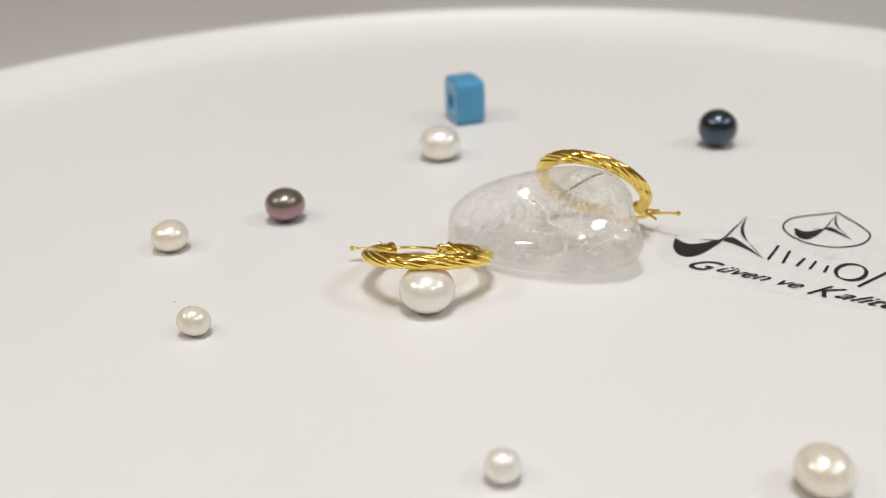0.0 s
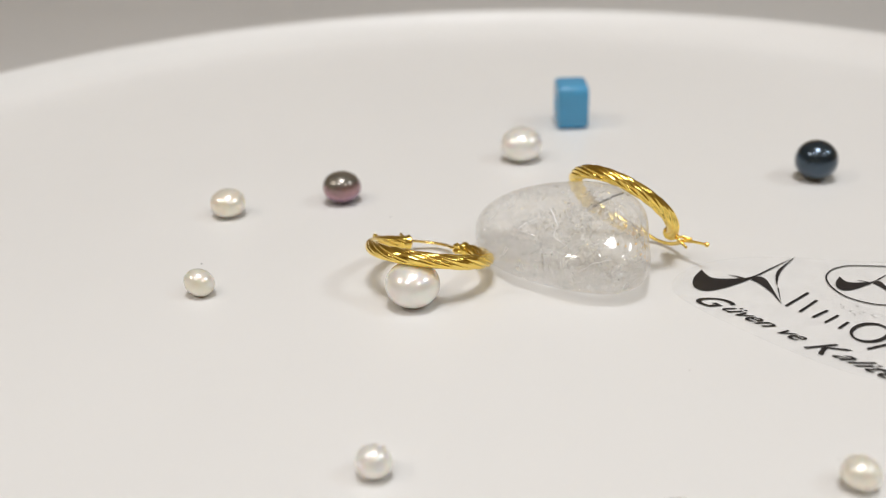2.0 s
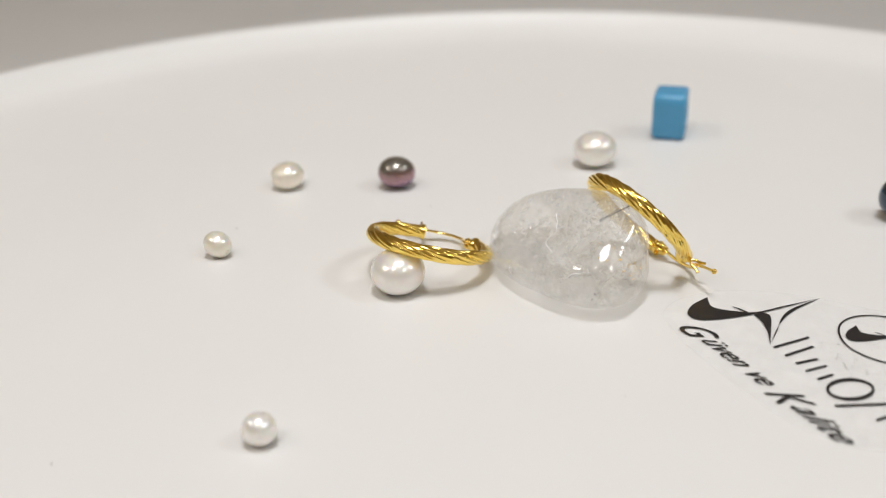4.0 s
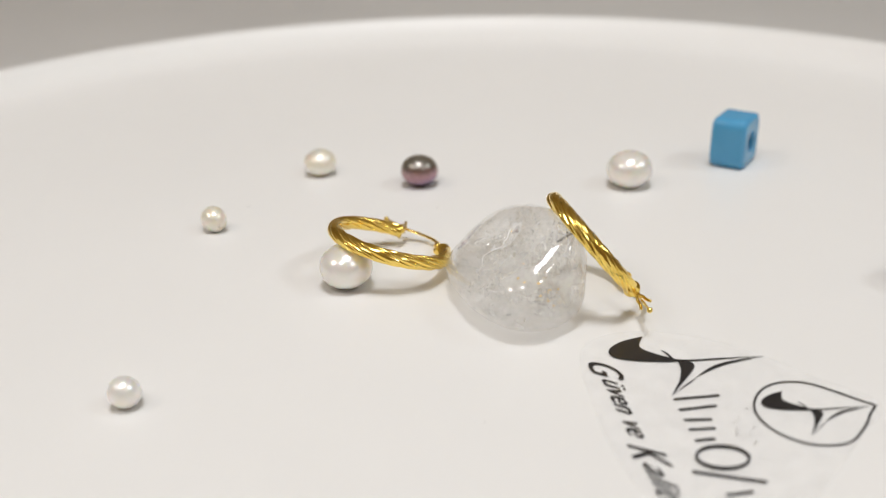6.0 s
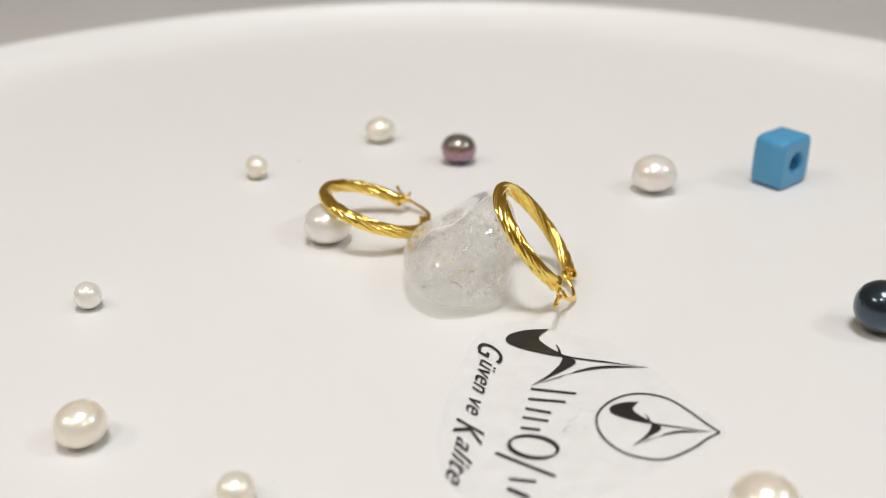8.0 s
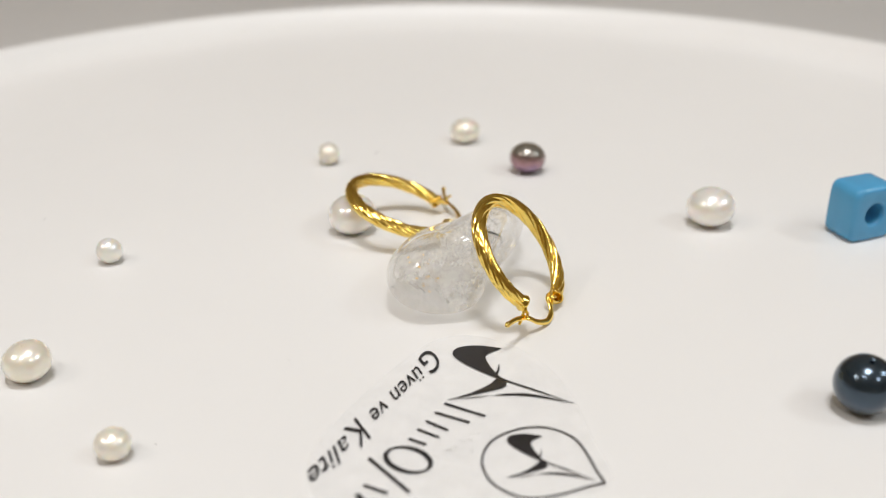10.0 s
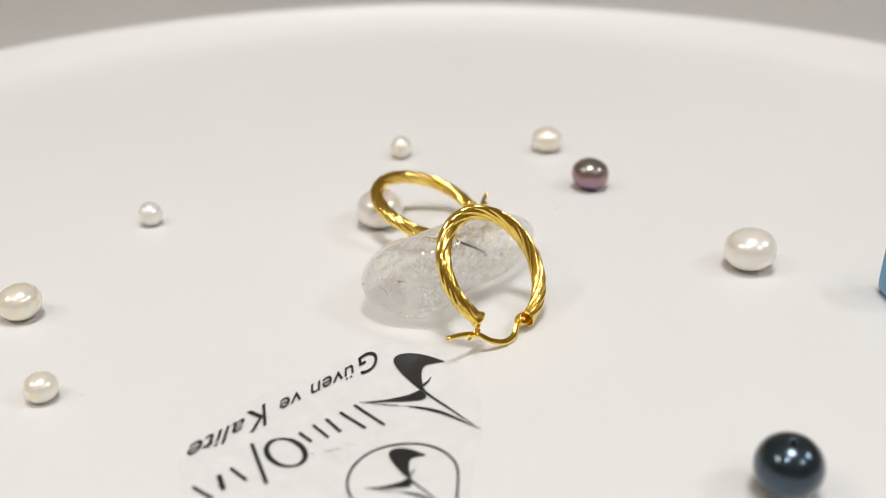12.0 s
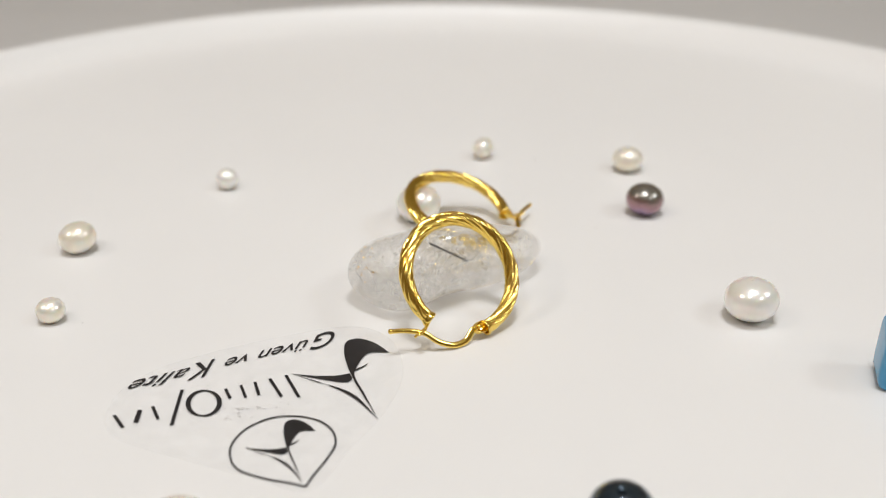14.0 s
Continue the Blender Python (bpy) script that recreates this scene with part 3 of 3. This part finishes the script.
def quartz_stone():
    root = new("quartz_stone")
    tagged(root, "tumbled clear quartz pebble with milky veils and rusty specks", "stone")
    bm = bmesh.new()
    bmesh.ops.create_icosphere(bm, subdivisions=6, radius=1.0)
    for v in bm.verts:
        d = v.co.normalized()
        r = quartz_radius(d) * (1 + 0.006 * noise.noise(d * 5.0))
        v.co = Vector((d.x * QAX[0], d.y * QAX[1], d.z * QAX[2])) * r * MM
        floor_z = -QC[2] * MM
        if v.co.z < floor_z + 0.0006:
            v.co.z = floor_z + 0.0006 * math.exp((v.co.z - floor_z - 0.0006) / 0.0006)
    part("body", bm, QUARTZ, root, "clear polished quartz body")
    rng = random.Random(11)

    def inside(k=0.8):
        while True:
            d = Vector((rng.uniform(-1, 1), rng.uniform(-1, 1), rng.uniform(-1, 1)))
            if 0.05 < d.length < 1:
                u = d.normalized()
                place = Vector((u.x * QAX[0], u.y * QAX[1], u.z * QAX[2])) * quartz_radius(u) * d.length * k
                if place.z > -QC[2] + 1.0:
                    return place

    def held(place, k=0.93):
        """The place drawn in under the polished skin."""
        e = Vector((place.x / QAX[0], place.y / QAX[1], place.z / QAX[2]))
        r = quartz_radius(e.normalized()) * k
        if e.length > r:
            e *= r / e.length
        out = Vector((e.x * QAX[0], e.y * QAX[1], e.z * QAX[2]))
        out.z = max(out.z, -QC[2] + 0.4)
        return out

    # veils: crumpled healed fractures
    for k in range(7):
        c, size = inside(0.7), rng.uniform(3.0, 5.5)
        turn = Euler((rng.uniform(0, 6), rng.uniform(0, 6), rng.uniform(0, 6))).to_matrix()
        bm = bmesh.new()
        n = 18
        grid = []
        for i in range(n + 1):
            row = []
            for j in range(n + 1):
                u, v = (i / n * 2 - 1), (j / n * 2 - 1)
                w = 0.22 * noise.noise(Vector((u * 1.5, v * 1.5, k * 5.0))) + 0.07 * noise.noise(Vector((u * 6, v * 6, k * 5.0)))
                row.append(bm.verts.new(held(c + turn @ (Vector((u * (1 - 0.3 * v * v), v * 0.7, w)) * size)) * MM))
            grid.append(row)
        for i in range(n):
            for j in range(n):
                bm.faces.new((grid[i][j], grid[i + 1][j], grid[i + 1][j + 1], grid[i][j + 1]))
        part("fracture_veil", bm, VEIL, root, "patchy white healed fracture inside the stone")
    # fracture shards, coloured matte white to stand for their glints
    bm = bmesh.new()
    for k in range(520):
        c = inside(0.97)
        turn = Euler((rng.uniform(0, 6), rng.uniform(0, 6), rng.uniform(0, 6))).to_matrix()
        size = rng.uniform(0.10, 0.55) if k % 8 else rng.uniform(0.6, 1.3)
        ring = [bm.verts.new(held(c + turn @ (Vector((math.cos(a), 0.45 * math.sin(a), 0.1 * math.cos(3 * a))) * size * rng.uniform(0.6, 1.2))) * MM) for a in [k2 * 1.047 for k2 in range(6)]]
        bm.faces.new(ring)
    tagged(part("glints", bm, FRACTURE, root, "small fracture shards, coloured white to stand for inner glints", smooth=False), kind="stuff")

    def grain(name, place, size, mat, label):
        g = bmesh.new()
        bmesh.ops.create_icosphere(g, subdivisions=2, radius=1.0)
        for v in g.verts:
            v.co *= 1 + 0.5 * noise.noise(v.co * 1.7 + Vector(place))
            v.co = (held(Vector(place), 0.985) + Vector((v.co.x * size, v.co.y * size * 1.3, v.co.z * size * 0.8)) * 0.85) * MM
        return part(name, g, mat, root, label)

    for place, size in (((9.3, -7.7, 3.5), 0.22), ((11.4, -5.5, 3.1), 0.30), ((11.95, -2.7, 1.65), 0.30), ((12.4, -5.8, 1.6), 0.22), ((12.8, -4.7, 0.6), 0.20), ((12.8, -3.8, -0.3), 0.18), ((10.4, -7.2, 3.2), 0.24), ((11.0, -4.2, 3.5), 0.18), ((12.2, -4.0, 2.0), 0.20), ((11.7, -3.6, 2.6), 0.15), ((9.9, -5.2, 4.4), 0.20), ((11.8, -2.1, 1.7), 0.16)):
        grain("rust_speck", place, size, STONE_STAIN, "rusty orange mineral speck")
    for place, size in (((10.6, -10.2, -1.2), 0.17), ((2.5, -1.9, 6.8), 0.14), ((7.1, 2.0, 7.7), 0.16), ((11.0, -9.9, -1.0), 0.13)):
        grain("dark_speck", place, size, NEEDLE_DARK, "tiny dark mineral speck")
    rng2 = random.Random(4)
    for _ in range(16):                                   # the rusty haze round them
        base = Vector(rng2.choice(((11.4, -5.2, 3.1), (12.0, -3.0, 1.8), (12.5, -5.0, 1.2), (10.2, -6.6, 3.6))))
        grain("rust_speck", base + Vector([rng2.gauss(0, 0.9) for _ in range(3)]), rng2.uniform(0.06, 0.15), STONE_STAIN, "rusty orange mineral speck")
    for run, mat, thick, label in (
            (((-5.9, -0.2, 4.2), (-3.6, -4.5, 3.6), (-1.6, -7.5, 2.5), (3.6, -10.2, 2.0)), CRACK, 0.10, "long white healed crack"),
            (((5.5, -3.4, 6.6), (6.8, -2.0, 6.8), (8.2, -2.4, 6.2)), CRACK, 0.08, "long white healed crack"),
            (((13.0, -6.5, 0.6), (13.2, -5.4, 0.2), (13.0, -4.6, -0.7)), NEEDLE_DARK, 0.05, "fine dark hairline crack"),
            (((1.0, 3.6, 7.4), (-0.4, 4.6, 6.0), (-1.0, 4.9, 5.0)), NEEDLE_DARK, 0.04, "fine dark hairline crack"),
            (((9.0, -9.5, 1.5), (6.5, -10.2, 0.8), (4.5, -10.4, -1.0)), CRACK, 0.08, "long white healed crack"),
            (((-12.0, -3.0, 2.0), (-10.0, -4.5, 1.0), (-8.5, -6.0, 1.4)), CRACK, 0.07, "long white healed crack")):
        path = spline([held(Vector(q), 0.965) * MM for q in run], 8, False)
        path = [q + Vector((noise.noise(q * 900), noise.noise(q * 900 + Vector((7, 0, 0))), noise.noise(q * 900 + Vector((0, 9, 0))))) * 0.25 * MM for q in path]
        part("crack", tube(path, thick * MM, 6), mat, root, label)
    needle = spline([held(Vector(q), 0.95) * MM for q in ((5.8, 4.2, 7.4), (3.4, 5.7, 5.5), (1.0, 6.1, 3.8), (-1.4, 6.1, 2.0))], 6, False)
    part("mineral_needle", tube(needle, 0.19 * MM, 8), NEEDLE_DARK, root, "dark needle-shaped inclusion")
    return rides(root, pose(QC[0] * MM, QC[1] * MM, QC[2] * MM, 0, 0, QYAW))


quartz_stone()


def dust_grain(x, y, size):
    bm = bmesh.new()
    bmesh.ops.create_icosphere(bm, subdivisions=2, radius=1.0)
    for v in bm.verts:
        v.co *= 1 + 0.5 * noise.noise(v.co * 1.3 + Vector((x, y, 0)))
        v.co = Vector((v.co.x * size, v.co.y * size * 0.6, (v.co.z + 0.8) * size * 0.4)) * MM
    ob = mesh_object("dust_grain", bm, DUST)
    tagged(ob, "tiny dark dust grain lying on the white turntable", "dust", group="dust grains")
    return rides(ob, pose(x * MM, y * MM, 0, 0, 0, x * 40))


for gx, gy, gs in ((-47.0, -20.3, 0.16), (-6.2, -77.8, 0.15), (-26.4, 10.0, 0.13), (59.5, -32.0, 0.10), (38.3, -19.7, 0.07)):
    dust_grain(gx, gy, gs)


def motions():
    """The turntable and all that lies on it turn together at a steady speed."""
    times = [k * 0.25 for k in range(57)]
    for ob, m in RIDERS:
        walk(ob, [(t, pose(0, 0, 0, 0, 0, -SPIN * t) @ m) for t in times])


motions()
